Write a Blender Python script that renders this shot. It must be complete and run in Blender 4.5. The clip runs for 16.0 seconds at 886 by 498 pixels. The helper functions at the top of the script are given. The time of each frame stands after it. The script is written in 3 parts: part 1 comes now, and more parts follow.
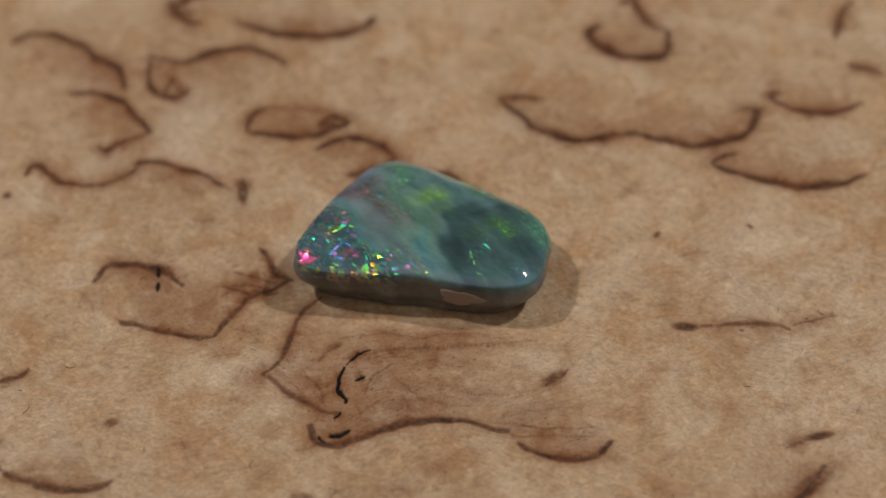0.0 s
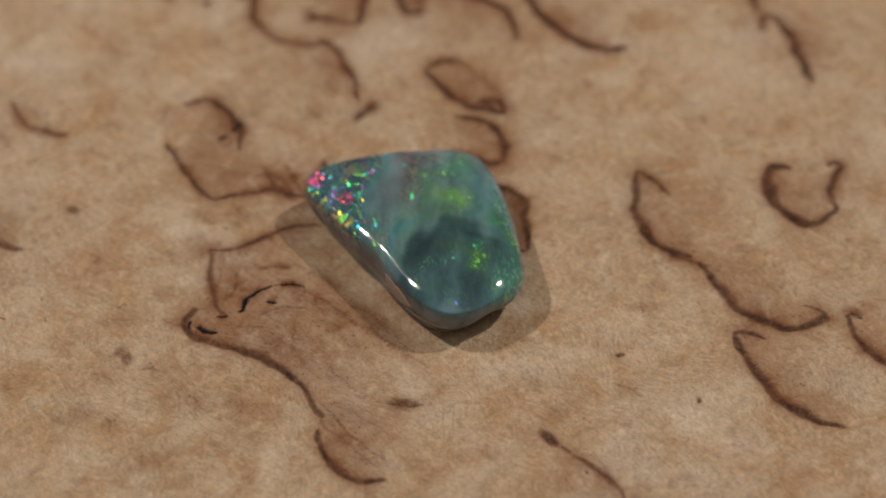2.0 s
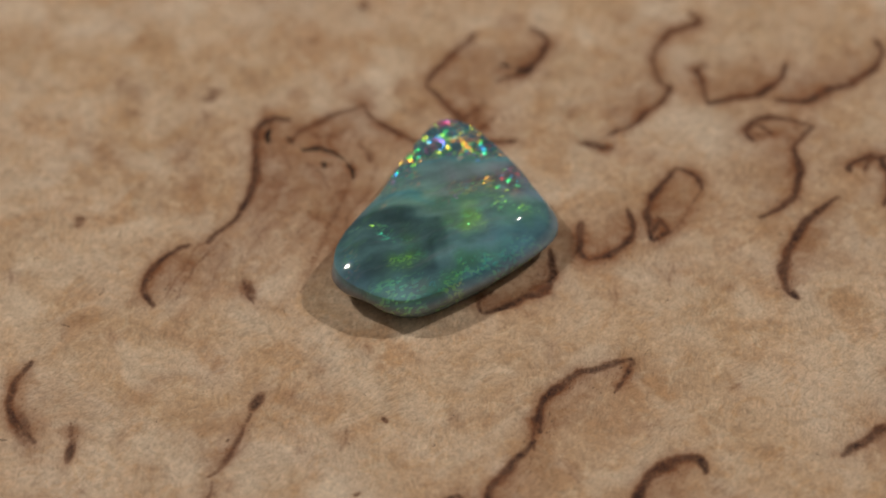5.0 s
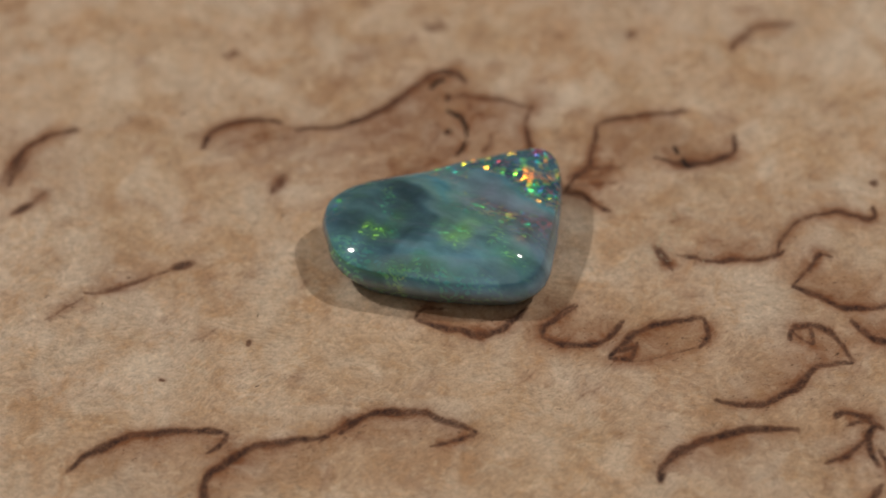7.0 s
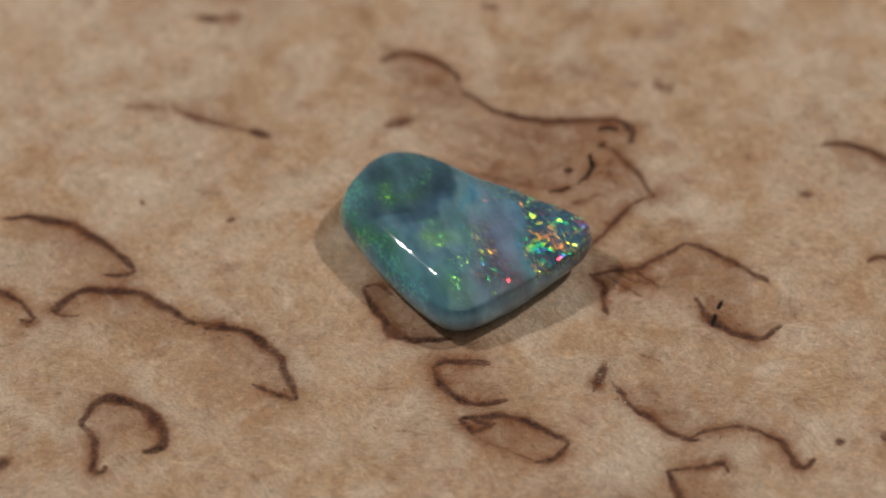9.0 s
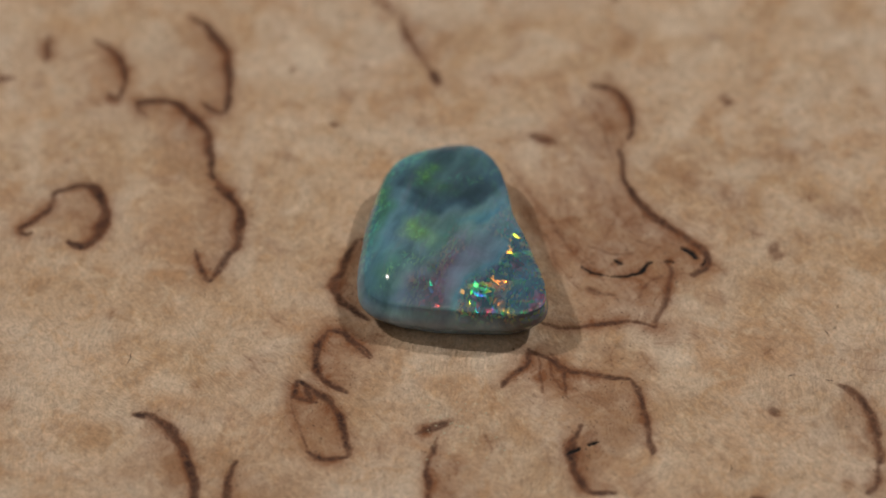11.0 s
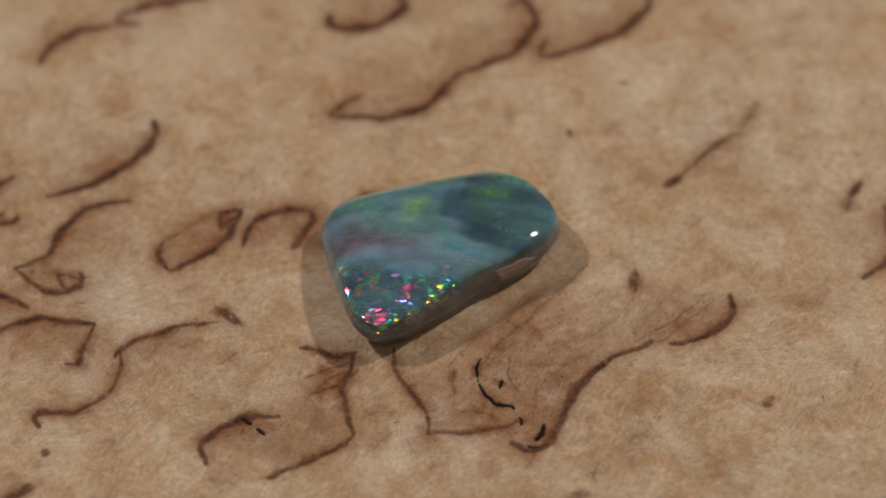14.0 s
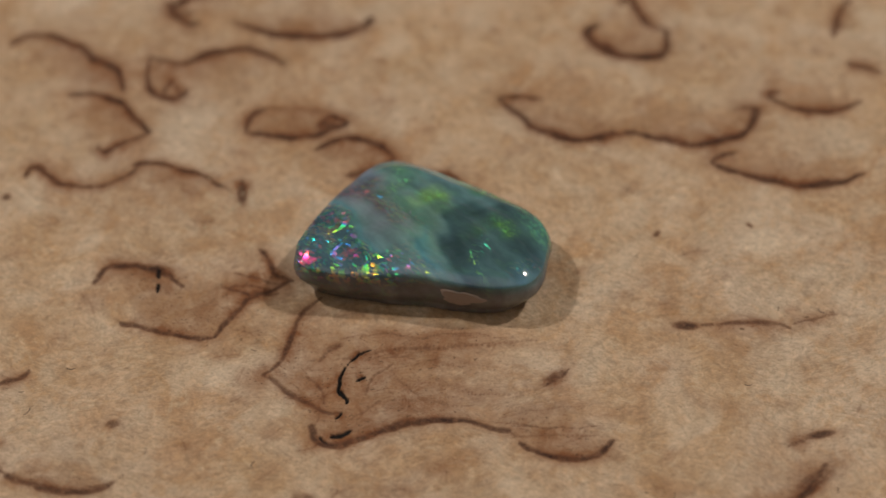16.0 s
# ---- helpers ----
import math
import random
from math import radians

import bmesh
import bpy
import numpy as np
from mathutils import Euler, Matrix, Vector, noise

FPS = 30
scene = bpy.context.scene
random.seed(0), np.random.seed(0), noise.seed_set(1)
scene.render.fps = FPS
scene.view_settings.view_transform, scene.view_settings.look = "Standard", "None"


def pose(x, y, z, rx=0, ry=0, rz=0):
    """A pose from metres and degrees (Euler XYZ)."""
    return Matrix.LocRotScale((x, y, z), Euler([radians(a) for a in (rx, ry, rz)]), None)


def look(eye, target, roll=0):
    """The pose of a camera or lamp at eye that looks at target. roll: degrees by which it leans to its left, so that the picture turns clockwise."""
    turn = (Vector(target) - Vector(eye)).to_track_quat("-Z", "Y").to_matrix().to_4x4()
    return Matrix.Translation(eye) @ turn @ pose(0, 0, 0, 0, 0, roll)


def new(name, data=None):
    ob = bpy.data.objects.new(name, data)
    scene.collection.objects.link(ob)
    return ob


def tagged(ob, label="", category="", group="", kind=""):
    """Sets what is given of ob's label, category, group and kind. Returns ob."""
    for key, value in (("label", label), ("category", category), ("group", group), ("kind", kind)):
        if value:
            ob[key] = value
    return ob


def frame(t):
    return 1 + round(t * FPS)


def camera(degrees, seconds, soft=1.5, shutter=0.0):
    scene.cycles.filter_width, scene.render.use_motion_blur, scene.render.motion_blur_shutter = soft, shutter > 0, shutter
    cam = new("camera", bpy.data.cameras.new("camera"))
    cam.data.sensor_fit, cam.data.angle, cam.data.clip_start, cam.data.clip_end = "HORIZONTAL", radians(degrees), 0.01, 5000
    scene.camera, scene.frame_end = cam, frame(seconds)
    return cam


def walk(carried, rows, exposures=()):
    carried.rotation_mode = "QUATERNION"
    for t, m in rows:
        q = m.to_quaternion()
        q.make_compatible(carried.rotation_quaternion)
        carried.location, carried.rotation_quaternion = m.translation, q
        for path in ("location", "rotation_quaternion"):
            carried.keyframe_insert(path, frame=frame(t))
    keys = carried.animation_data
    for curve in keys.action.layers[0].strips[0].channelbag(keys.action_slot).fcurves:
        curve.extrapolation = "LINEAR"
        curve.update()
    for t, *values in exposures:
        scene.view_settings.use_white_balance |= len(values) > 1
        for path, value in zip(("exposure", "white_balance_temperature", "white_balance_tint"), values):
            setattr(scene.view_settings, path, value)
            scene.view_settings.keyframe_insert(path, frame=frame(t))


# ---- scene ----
MM = 0.001
SECONDS = 16.0

# camera: fixed on its stand, a close-up lens looking down at the turning board
cam = camera(15.25, SECONDS, soft=1.6)
EYE, AIM = (0.000144, -0.135895, 0.146165), (0.000144, 0.000610, 0.0)
STILL = look(EYE, AIM, -1.11)
walk(cam, [(0.0, STILL), (SECONDS, STILL)],
     exposures=[(0.0, -0.17, 6550, 10), (3.0, -0.14, 6490, 10), (7.0, -0.09, 6200, 10), (8.7, -0.08, 6070, 10), (12.5, -0.13, 6310, 10), (SECONDS, -0.17, 6550, 10)])
cam.data.dof.use_dof = True
cam.data.dof.focus_distance = 0.193
cam.data.dof.aperture_fstop = 24.0

# world and lamps
world = bpy.data.worlds.new("room_light")
scene.world = world
world.use_nodes = True
world.node_tree.nodes["Background"].inputs["Color"].default_value = (1.0, 0.87, 0.74, 1)
world.node_tree.nodes["Background"].inputs["Strength"].default_value = 0.07


def lamp(name, eye, aim, size, power, colour):
    data = bpy.data.lights.new(name, "AREA")
    data.shape, data.size, data.energy, data.color = "DISK", size, power, colour
    ob = new(name, data)
    ob.matrix_world = look(eye, aim)
    return ob


WARM = (1.0, 0.89, 0.78)
for side in (-1, 1):
    lamp("desk_lamp_light", (side * 0.300, 0.105, 0.415), (0, 0, 0), 0.026, 1.20, WARM)
# added broad fill from the camera side, standing in for general room light
lamp("front_fill_light", (0.0, -0.60, 1.10), (0, 0, 0), 1.2, 3.1, (1.0, 0.86, 0.70))


# materials
def material(name):
    m = bpy.data.materials.new(name)
    m.use_nodes = True
    nt = m.node_tree
    return m, nt, nt.nodes["Principled BSDF"]


def node(nt, kind, **settings):
    n = nt.nodes.new(kind)
    for key, value in settings.items():
        if key in n.inputs:
            n.inputs[key].default_value = value
    return n


def plain(name, colour, roughness):
    m, nt, bsdf = material(name)
    n = node(nt, "ShaderNodeTexNoise", Scale=9.0, Detail=6.0)
    ramp = nt.nodes.new("ShaderNodeValToRGB")
    ramp.color_ramp.elements[0].color = (*[c * 0.85 for c in colour], 1)
    ramp.color_ramp.elements[1].color = (*[min(1, c * 1.12) for c in colour], 1)
    nt.links.new(n.outputs["Fac"], ramp.inputs["Fac"])
    nt.links.new(ramp.outputs["Color"], bsdf.inputs["Base Color"])
    bsdf.inputs["Roughness"].default_value = roughness
    return m


WALL = plain("matt_wall_paint", (0.30, 0.29, 0.28), 0.9)
TABLE = plain("dark_table_top", (0.06, 0.05, 0.045), 0.6)


def shader_tools(nt):
    """Short forms for wiring nodes."""
    L = nt.links.new

    def feed(socket, value):
        if isinstance(value, (int, float)):
            socket.default_value = value
        elif isinstance(value, tuple):
            socket.default_value = value if len(value) == len(socket.default_value) else (*value, 1)
        else:
            L(value, socket)

    def ramp(fac, *stops):
        r = nt.nodes.new("ShaderNodeValToRGB")
        els = r.color_ramp.elements
        while len(els) < len(stops):
            els.new(0.5)
        for e, (p, c) in zip(els, stops):
            e.position, e.color = p, (*((c, c, c) if isinstance(c, (int, float)) else c), 1)
        L(fac, r.inputs["Fac"])
        return r.outputs["Color"]

    def mix(fac, a, b, mode="MIX"):
        n = nt.nodes.new("ShaderNodeMix")
        n.data_type, n.blend_type = "RGBA", mode
        for socket, value in ((n.inputs[0], fac), (n.inputs[6], a), (n.inputs[7], b)):
            feed(socket, value)
        return n.outputs[2]

    def calc(op, a, b=0.0):
        n = nt.nodes.new("ShaderNodeMath")
        n.operation = op
        feed(n.inputs[0], a), feed(n.inputs[1], b)
        return n.outputs[0]

    def field(name, out="Fac"):
        n = nt.nodes.new("ShaderNodeAttribute")
        n.attribute_name = name
        return n.outputs[out]

    return L, feed, ramp, mix, calc, field


def burl_wood():
    m, nt, bsdf = material("curly_birch_burl")
    L, feed, ramp, mix, calc, field = shader_tools(nt)
    tc = nt.nodes.new("ShaderNodeTexCoord")

    def grain(scale, detail=4.0, rough=0.55, distort=0.0, vector=None):
        n = node(nt, "ShaderNodeTexNoise", Scale=scale, Detail=detail, Roughness=rough, Distortion=distort)
        L(vector or tc.outputs["Object"], n.inputs["Vector"])
        return n.outputs["Fac"]

    def fibres(turn, long, short):
        bend = node(nt, "ShaderNodeTexNoise", Scale=170.0, Detail=2.0)
        L(tc.outputs["Object"], bend.inputs["Vector"])
        sway = nt.nodes.new("ShaderNodeVectorMath")
        sway.operation = "MULTIPLY_ADD"
        L(bend.outputs["Color"], sway.inputs[0])
        sway.inputs[1].default_value = (0.003, 0.003, 0.0)
        L(tc.outputs["Object"], sway.inputs[2])
        s = nt.nodes.new("ShaderNodeMapping")
        s.vector_type = "TEXTURE"
        s.inputs["Scale"].default_value = (1 / long, 1 / short, 0.00125)
        s.inputs["Rotation"].default_value = (0, 0, radians(turn))
        L(sway.outputs[0], s.inputs["Vector"])
        return grain(1.0, 5.0, 0.68, 0.5, s.outputs["Vector"])

    # fine fibres that change direction from patch to patch
    fibre = mix(ramp(grain(140, 2, 0.5), (0.42, 0.0), (0.58, 1.0)), fibres(12, 1500, 5200), fibres(-30, 1500, 5200))
    tone = ramp(grain(85, 4, 0.55, 1.6), (0.34, (0.500, 0.340, 0.205)), (0.50, (0.565, 0.415, 0.283)), (0.64, (0.620, 0.492, 0.370)))
    tone = mix(ramp(grain(210, 4, 0.55, 1.0), (0.51, 0.0), (0.66, 0.48)), tone, (0.440, 0.245, 0.118))
    tone = mix(ramp(grain(620, 5, 0.66, 1.4), (0.52, 0.0), (0.64, 0.38)), tone, (0.490, 0.290, 0.135))
    tone = mix(ramp(grain(780, 5, 0.66, 1.2), (0.54, 0.0), (0.66, 0.45)), tone, (0.690, 0.560, 0.400))
    tone = mix(ramp(grain(280, 3, 0.50, 0.7), (0.50, 0.0), (0.68, 0.55)), tone, (0.680, 0.575, 0.450))
    # growth bands that flow round the eyes of the burl
    wave = node(nt, "ShaderNodeTexWave", Scale=60.0, Distortion=22.0, Detail=4.0)
    wave.inputs["Detail Scale"].default_value = 1.3
    L(tc.outputs["Object"], wave.inputs["Vector"])
    tone = mix(0.22, tone, ramp(wave.outputs["Fac"], (0.0, (0.74, 0.68, 0.62)), (0.35, (1.0, 1.0, 1.0)), (1.0, (1.08, 1.09, 1.10))), "MULTIPLY")
    tone = mix(0.46, tone, ramp(fibre, (0.34, 0.62), (0.50, 1.0), (0.66, 1.30)), "MULTIPLY")
    tone = mix(0.55, tone, ramp(grain(2000, 5, 0.80, 1.0), (0.34, 0.55), (0.50, 1.0), (0.66, 1.36)), "MULTIPLY")
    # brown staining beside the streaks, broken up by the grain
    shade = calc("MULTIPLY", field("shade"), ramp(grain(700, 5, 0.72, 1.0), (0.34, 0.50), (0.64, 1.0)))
    tone = mix(calc("MULTIPLY", shade, 1.25), tone, (0.240, 0.100, 0.042))
    # tiny dark pores, thicker in the stained wood
    pores = ramp(mix(0.5, grain(3600, 3, 0.65, 1.5), fibres(5, 1800, 6000)), (0.56, 0.0), (0.64, 1.0))
    tone = mix(calc("MULTIPLY", pores, calc("ADD", calc("MULTIPLY", shade, 1.2), 0.30)), tone, (0.085, 0.042, 0.022))
    ragged = ramp(grain(2400, 5, 0.78, 0.8), (0.37, 0.45), (0.55, 1.0))
    line = calc("MULTIPLY", field("line"), ragged)
    tone = mix(ramp(line, (0.02, 0.0), (0.35, 0.66), (0.9, 0.98)), tone, ramp(line, (0.15, (0.170, 0.070, 0.034)), (0.60, (0.074, 0.029, 0.016)), (0.95, (0.032, 0.013, 0.009))))
    tone = mix(ramp(field("pit"), (0.08, 0.0), (0.30, 1.0)), tone, (0.005, 0.004, 0.004))
    L(tone, bsdf.inputs["Base Color"])
    bsdf.inputs["Roughness"].default_value = 0.6
    bsdf.inputs["Specular IOR Level"].default_value = 0.25
    height = calc("ADD", calc("MULTIPLY", fibre, 0.7), calc("MULTIPLY", grain(2400, 4, 0.75), 0.7))
    bump = node(nt, "ShaderNodeBump", Strength=0.8, Distance=0.00026)
    L(height, bump.inputs["Height"])
    L(bump.outputs["Normal"], bsdf.inputs["Normal"])
    return m


WOOD = burl_wood()


def opal_gem():
    """Milky body colour from the mesh, with tilted platelets inside that throw coloured flashes as the stone turns."""
    m, nt, bsdf = material("precious_opal")
    L, feed, ramp, mix, calc, field = shader_tools(nt)
    tc = nt.nodes.new("ShaderNodeTexCoord")
    geo = nt.nodes.new("ShaderNodeNewGeometry")

    def stretched(turn, sx, sy, sz):
        s = nt.nodes.new("ShaderNodeMapping")
        s.inputs["Rotation"].default_value = (0, 0, radians(turn))
        s.vector_type = "TEXTURE"
        s.inputs["Scale"].default_value = (1 / sx, 1 / sy, 1 / sz)
        bend = node(nt, "ShaderNodeTexNoise", Scale=500.0, Detail=3.0)
        L(tc.outputs["Object"], bend.inputs["Vector"])
        sway = nt.nodes.new("ShaderNodeVectorMath")
        sway.operation = "MULTIPLY_ADD"
        L(bend.outputs["Color"], sway.inputs[0])
        sway.inputs[1].default_value = (0.0012, 0.0012, 0.0006)
        L(tc.outputs["Object"], sway.inputs[2])
        L(sway.outputs[0], s.inputs["Vector"])
        return s.outputs["Vector"]

    def grain(vector, detail=4.0, rough=0.6):
        n = node(nt, "ShaderNodeTexNoise", Scale=1.0, Detail=detail, Roughness=rough)
        L(vector, n.inputs["Vector"])
        return n.outputs["Fac"]

    bands = grain(stretched(42, 900, 190, 400), 3, 0.55)
    clouds = grain(stretched(0, 520, 520, 520), 4, 0.6)
    body = mix(0.55, field("tint", "Color"), ramp(bands, (0.34, 0.55), (0.50, 1.0), (0.66, 1.50)), "MULTIPLY")
    body = mix(0.7, body, ramp(clouds, (0.30, 0.70), (0.70, 1.30)), "MULTIPLY")
    body = mix(ramp(grain(stretched(-30, 330, 1100, 500), 4, 0.65), (0.54, 0.0), (0.70, 0.22)), body, (0.12, 0.28, 0.13))

    body = mix(ramp(grain(stretched(-42, 240, 1300, 500), 4, 0.6), (0.54, 0.0), (0.70, 0.25)), body, (0.19, 0.14, 0.20))

    def platelets(turn, sx, sy, sz, tilt, rough, hues, amount):
        v = nt.nodes.new("ShaderNodeTexVoronoi")
        v.inputs["Scale"].default_value = 1.0
        L(stretched(turn, sx, sy, sz), v.inputs["Vector"])
        lean = nt.nodes.new("ShaderNodeVectorMath")
        lean.operation = "SUBTRACT"
        L(v.outputs["Color"], lean.inputs[0])
        lean.inputs[1].default_value = (0.5, 0.36, 0.5)
        world_way = nt.nodes.new("ShaderNodeVectorTransform")
        world_way.vector_type, world_way.convert_from, world_way.convert_to = "VECTOR", "OBJECT", "WORLD"
        L(lean.outputs[0], world_way.inputs[0])
        add = nt.nodes.new("ShaderNodeVectorMath")
        add.operation = "MULTIPLY_ADD"
        L(world_way.outputs[0], add.inputs[0])
        add.inputs[1].default_value = (tilt, tilt, 0.1)
        L(geo.outputs["Normal"], add.inputs[2])
        unit = nt.nodes.new("ShaderNodeVectorMath")
        unit.operation = "NORMALIZE"
        L(add.outputs[0], unit.inputs[0])
        split = nt.nodes.new("ShaderNodeSeparateColor")
        L(v.outputs["Color"], split.inputs[0])
        drift = ramp(grain(stretched(25, 420, 420, 420), 2, 0.5), (0.30, 0.0), (0.70, 1.0))
        colour = ramp(calc("ADD", calc("MULTIPLY", split.outputs[1], 0.30), calc("MULTIPLY", drift, 0.70)), *hues)
        g = node(nt, "ShaderNodeBsdfGlossy", Roughness=rough)
        L(unit.outputs[0], g.inputs["Normal"])
        L(mix(amount(split.outputs[0]), (0.0, 0.0, 0.0), colour), g.inputs["Color"])
        return g.outputs[0], colour, split.outputs[0]

    FIRE = ((0.0, (0.02, 0.12, 1.0)), (0.16, (0.9, 0.03, 0.35)), (0.28, (1.0, 0.10, 0.03)), (0.36, (0.02, 0.20, 1.0)), (0.43, (0.0, 0.75, 0.35)),
            (0.49, (0.10, 0.95, 0.05)), (0.56, (0.75, 0.95, 0.02)), (0.63, (1.0, 0.55, 0.02)), (0.78, (1.0, 0.25, 0.02)), (1.0, (1.0, 0.05, 0.08)))
    GREEN = ((0.0, (0.02, 0.30, 0.55)), (0.3, (0.05, 0.7, 0.35)), (0.6, (0.30, 1.0, 0.05)), (0.9, (0.55, 0.95, 0.05)), (1.0, (0.85, 0.75, 0.05)))
    fire = field("fire")
    green = field("green")
    patchy = ramp(grain(stretched(10, 900, 1300, 1000), 4, 0.65), (0.47, 0.0), (0.57, 1.0))
    big, hue_big, pick_big = platelets(60, 800, 2600, 1600, 1.3, 0.27, FIRE,
                                       lambda pick: calc("MULTIPLY", calc("MULTIPLY", ramp(fire, (0.40, 0.0), (0.90, 1.0)), patchy), calc("MULTIPLY", ramp(pick, (0.40, 0.0), (0.48, 1.0)), 0.85)))
    fine, hue_fine, pick_fine = platelets(-35, 3200, 7000, 5000, 1.2, 0.29, FIRE,
                                          lambda pick: calc("MULTIPLY", fire, calc("MULTIPLY", ramp(pick, (0.5, 0.0), (0.6, 1.0)), 0.32)))
    veil, hue_veil, pick_veil = platelets(-42, 4200, 8500, 5000, 1.0, 0.34, GREEN,
                                          lambda pick: calc("MULTIPLY", green, calc("MULTIPLY", ramp(pick, (0.66, 0.0), (0.78, 1.0)), 0.48)))
    # a part of the colour shows from every side
    body = mix(calc("MULTIPLY", fire, ramp(pick_big, (0.55, 0.0), (0.75, 0.05))), body, hue_big)
    L(body, bsdf.inputs["Base Color"])
    bsdf.inputs["Roughness"].default_value = 0.07
    bsdf.inputs["IOR"].default_value = 1.45
    bsdf.inputs["Subsurface Weight"].default_value = 0.85
    bsdf.inputs["Subsurface Radius"].default_value = (0.8, 1.0, 1.1)
    bsdf.inputs["Subsurface Scale"].default_value = 0.0024
    bump = node(nt, "ShaderNodeBump", Strength=0.04, Distance=0.0002)
    L(clouds, bump.inputs["Height"])
    L(bump.outputs["Normal"], bsdf.inputs["Normal"])

    def plus(base, layer):
        n = nt.nodes.new("ShaderNodeAddShader")
        L(base, n.inputs[0]), L(layer, n.inputs[1])
        return n.outputs[0]

    def sheen(way, colour, amount):
        """A broad soft flash that answers light from one side of the stone."""
        turn = nt.nodes.new("ShaderNodeVectorTransform")
        turn.vector_type, turn.convert_from, turn.convert_to = "VECTOR", "OBJECT", "WORLD"
        turn.inputs[0].default_value = way
        add = nt.nodes.new("ShaderNodeVectorMath")
        add.operation = "ADD"
        L(turn.outputs[0], add.inputs[0]), L(geo.outputs["Normal"], add.inputs[1])
        unit = nt.nodes.new("ShaderNodeVectorMath")
        unit.operation = "NORMALIZE"
        L(add.outputs[0], unit.inputs[0])
        g = node(nt, "ShaderNodeBsdfGlossy", Roughness=0.62)
        L(unit.outputs[0], g.inputs["Normal"])
        L(mix(amount, (0.0, 0.0, 0.0), colour), g.inputs["Color"])
        return g.outputs[0]

    out = plus(bsdf.outputs[0], sheen((0.50, -0.21, 0.0), (0.16, 0.46, 0.22), calc("MULTIPLY", calc("MULTIPLY", bands, field("clear")), 0.24)))
    out = plus(out, sheen((-0.50, 0.21, 0.0), (0.15, 0.30, 0.62), calc("MULTIPLY", calc("MULTIPLY", clouds, field("clear")), 0.38)))
    for layer in (big, fine, veil):
        out = plus(out, layer)
    surface = nt.nodes["Material Output"].inputs["Surface"]
    L(out, surface)
    return m


OPAL = opal_gem()
POTCH = plain("pale_host_rock", (0.34, 0.275, 0.245), 0.6)


def link_mesh(name, verts, faces, mat, parent=None, smooth=True):
    me = bpy.data.meshes.new(name)
    me.from_pydata(verts, [], faces)
    me.update()
    if smooth:
        me.shade_smooth()
    me.materials.append(mat)
    ob = new(name, me)
    ob.parent = parent
    return ob


# the room that closes the place
def slab(name, lo, hi, mat):
    bm = bmesh.new()
    bmesh.ops.create_cube(bm, size=1.0)
    for v in bm.verts:
        v.co = Vector([lo[i] + (v.co[i] + 0.5) * (hi[i] - lo[i]) for i in range(3)])
    me = bpy.data.meshes.new(name)
    bm.to_mesh(me)
    bm.free()
    me.materials.append(mat)
    return tagged(new(name, me), kind="structure")


THICK = 9.0 * MM
slab("table_top", (-0.6, -0.6, -0.04), (0.6, 0.6, -THICK), TABLE)
slab("wall_north", (-1.5, 1.5, -0.75), (1.5, 1.6, 1.5), WALL)
slab("wall_south", (-1.5, -1.6, -0.75), (1.5, -1.5, 1.5), WALL)
slab("wall_east", (1.5, -1.6, -0.75), (1.6, 1.6, 1.5), WALL)
slab("wall_west", (-1.6, -1.6, -0.75), (-1.5, 1.6, 1.5), WALL)
slab("floor", (-1.6, -1.6, -0.85), (1.6, 1.6, -0.75), WALL)
slab("ceiling", (-1.6, -1.6, 1.5), (1.6, 1.6, 1.6), WALL)


# the burl board: its figure is a field of dark curved streaks
HALF, STEP = 44.0, 0.10
N = int(2 * HALF / STEP) + 1
axis = np.linspace(-HALF, HALF, N)
GX, GY = np.meshgrid(axis, axis)
LINE, SHADE, PIT = np.zeros((N, N)), np.zeros((N, N)), np.zeros((N, N))


# a slow wander that keeps the streaks from running as clean arcs
rng_wave = np.random.default_rng(3)
WX, WY = GX.copy(), GY.copy()
for wave, lift in ((3.0, 0.08), (1.3, 0.035), (0.5, 0.012)):
    for k in range(5):
        a, p, q = rng_wave.uniform(0, 6.28, 3)
        f = 6.28 / wave * rng_wave.uniform(0.7, 1.3)
        run = f * (GX * math.cos(a) + GY * math.sin(a))
        WX += lift * 0.45 * np.sin(run + p)
        WY += lift * 0.45 * np.sin(run + q)


def smooth_curve(points, n=14):
    p = np.array([points[0], *points, points[-1]], float)
    out = []
    for i in range(1, len(p) - 2):
        for u in np.linspace(0, 1, n, endpoint=False):
            out.append(0.5 * (2 * p[i] + (p[i + 1] - p[i - 1]) * u + (2 * p[i - 1] - 5 * p[i] + 4 * p[i + 1] - p[i + 2]) * u * u
                              + (3 * p[i] - p[i - 1] - 3 * p[i + 1] + p[i + 2]) * u ** 3))
    out.append(p[-1])
    return np.array(out)


def rounded(c, reach=5):
    """The same curve with its corners eased; the ends stay."""
    wide = np.concatenate([np.repeat(c[:1], reach, 0), c, np.repeat(c[-1:], reach, 0)])
    return np.stack([wide[i:i + 2 * reach + 1].mean(0) for i in range(len(c))])


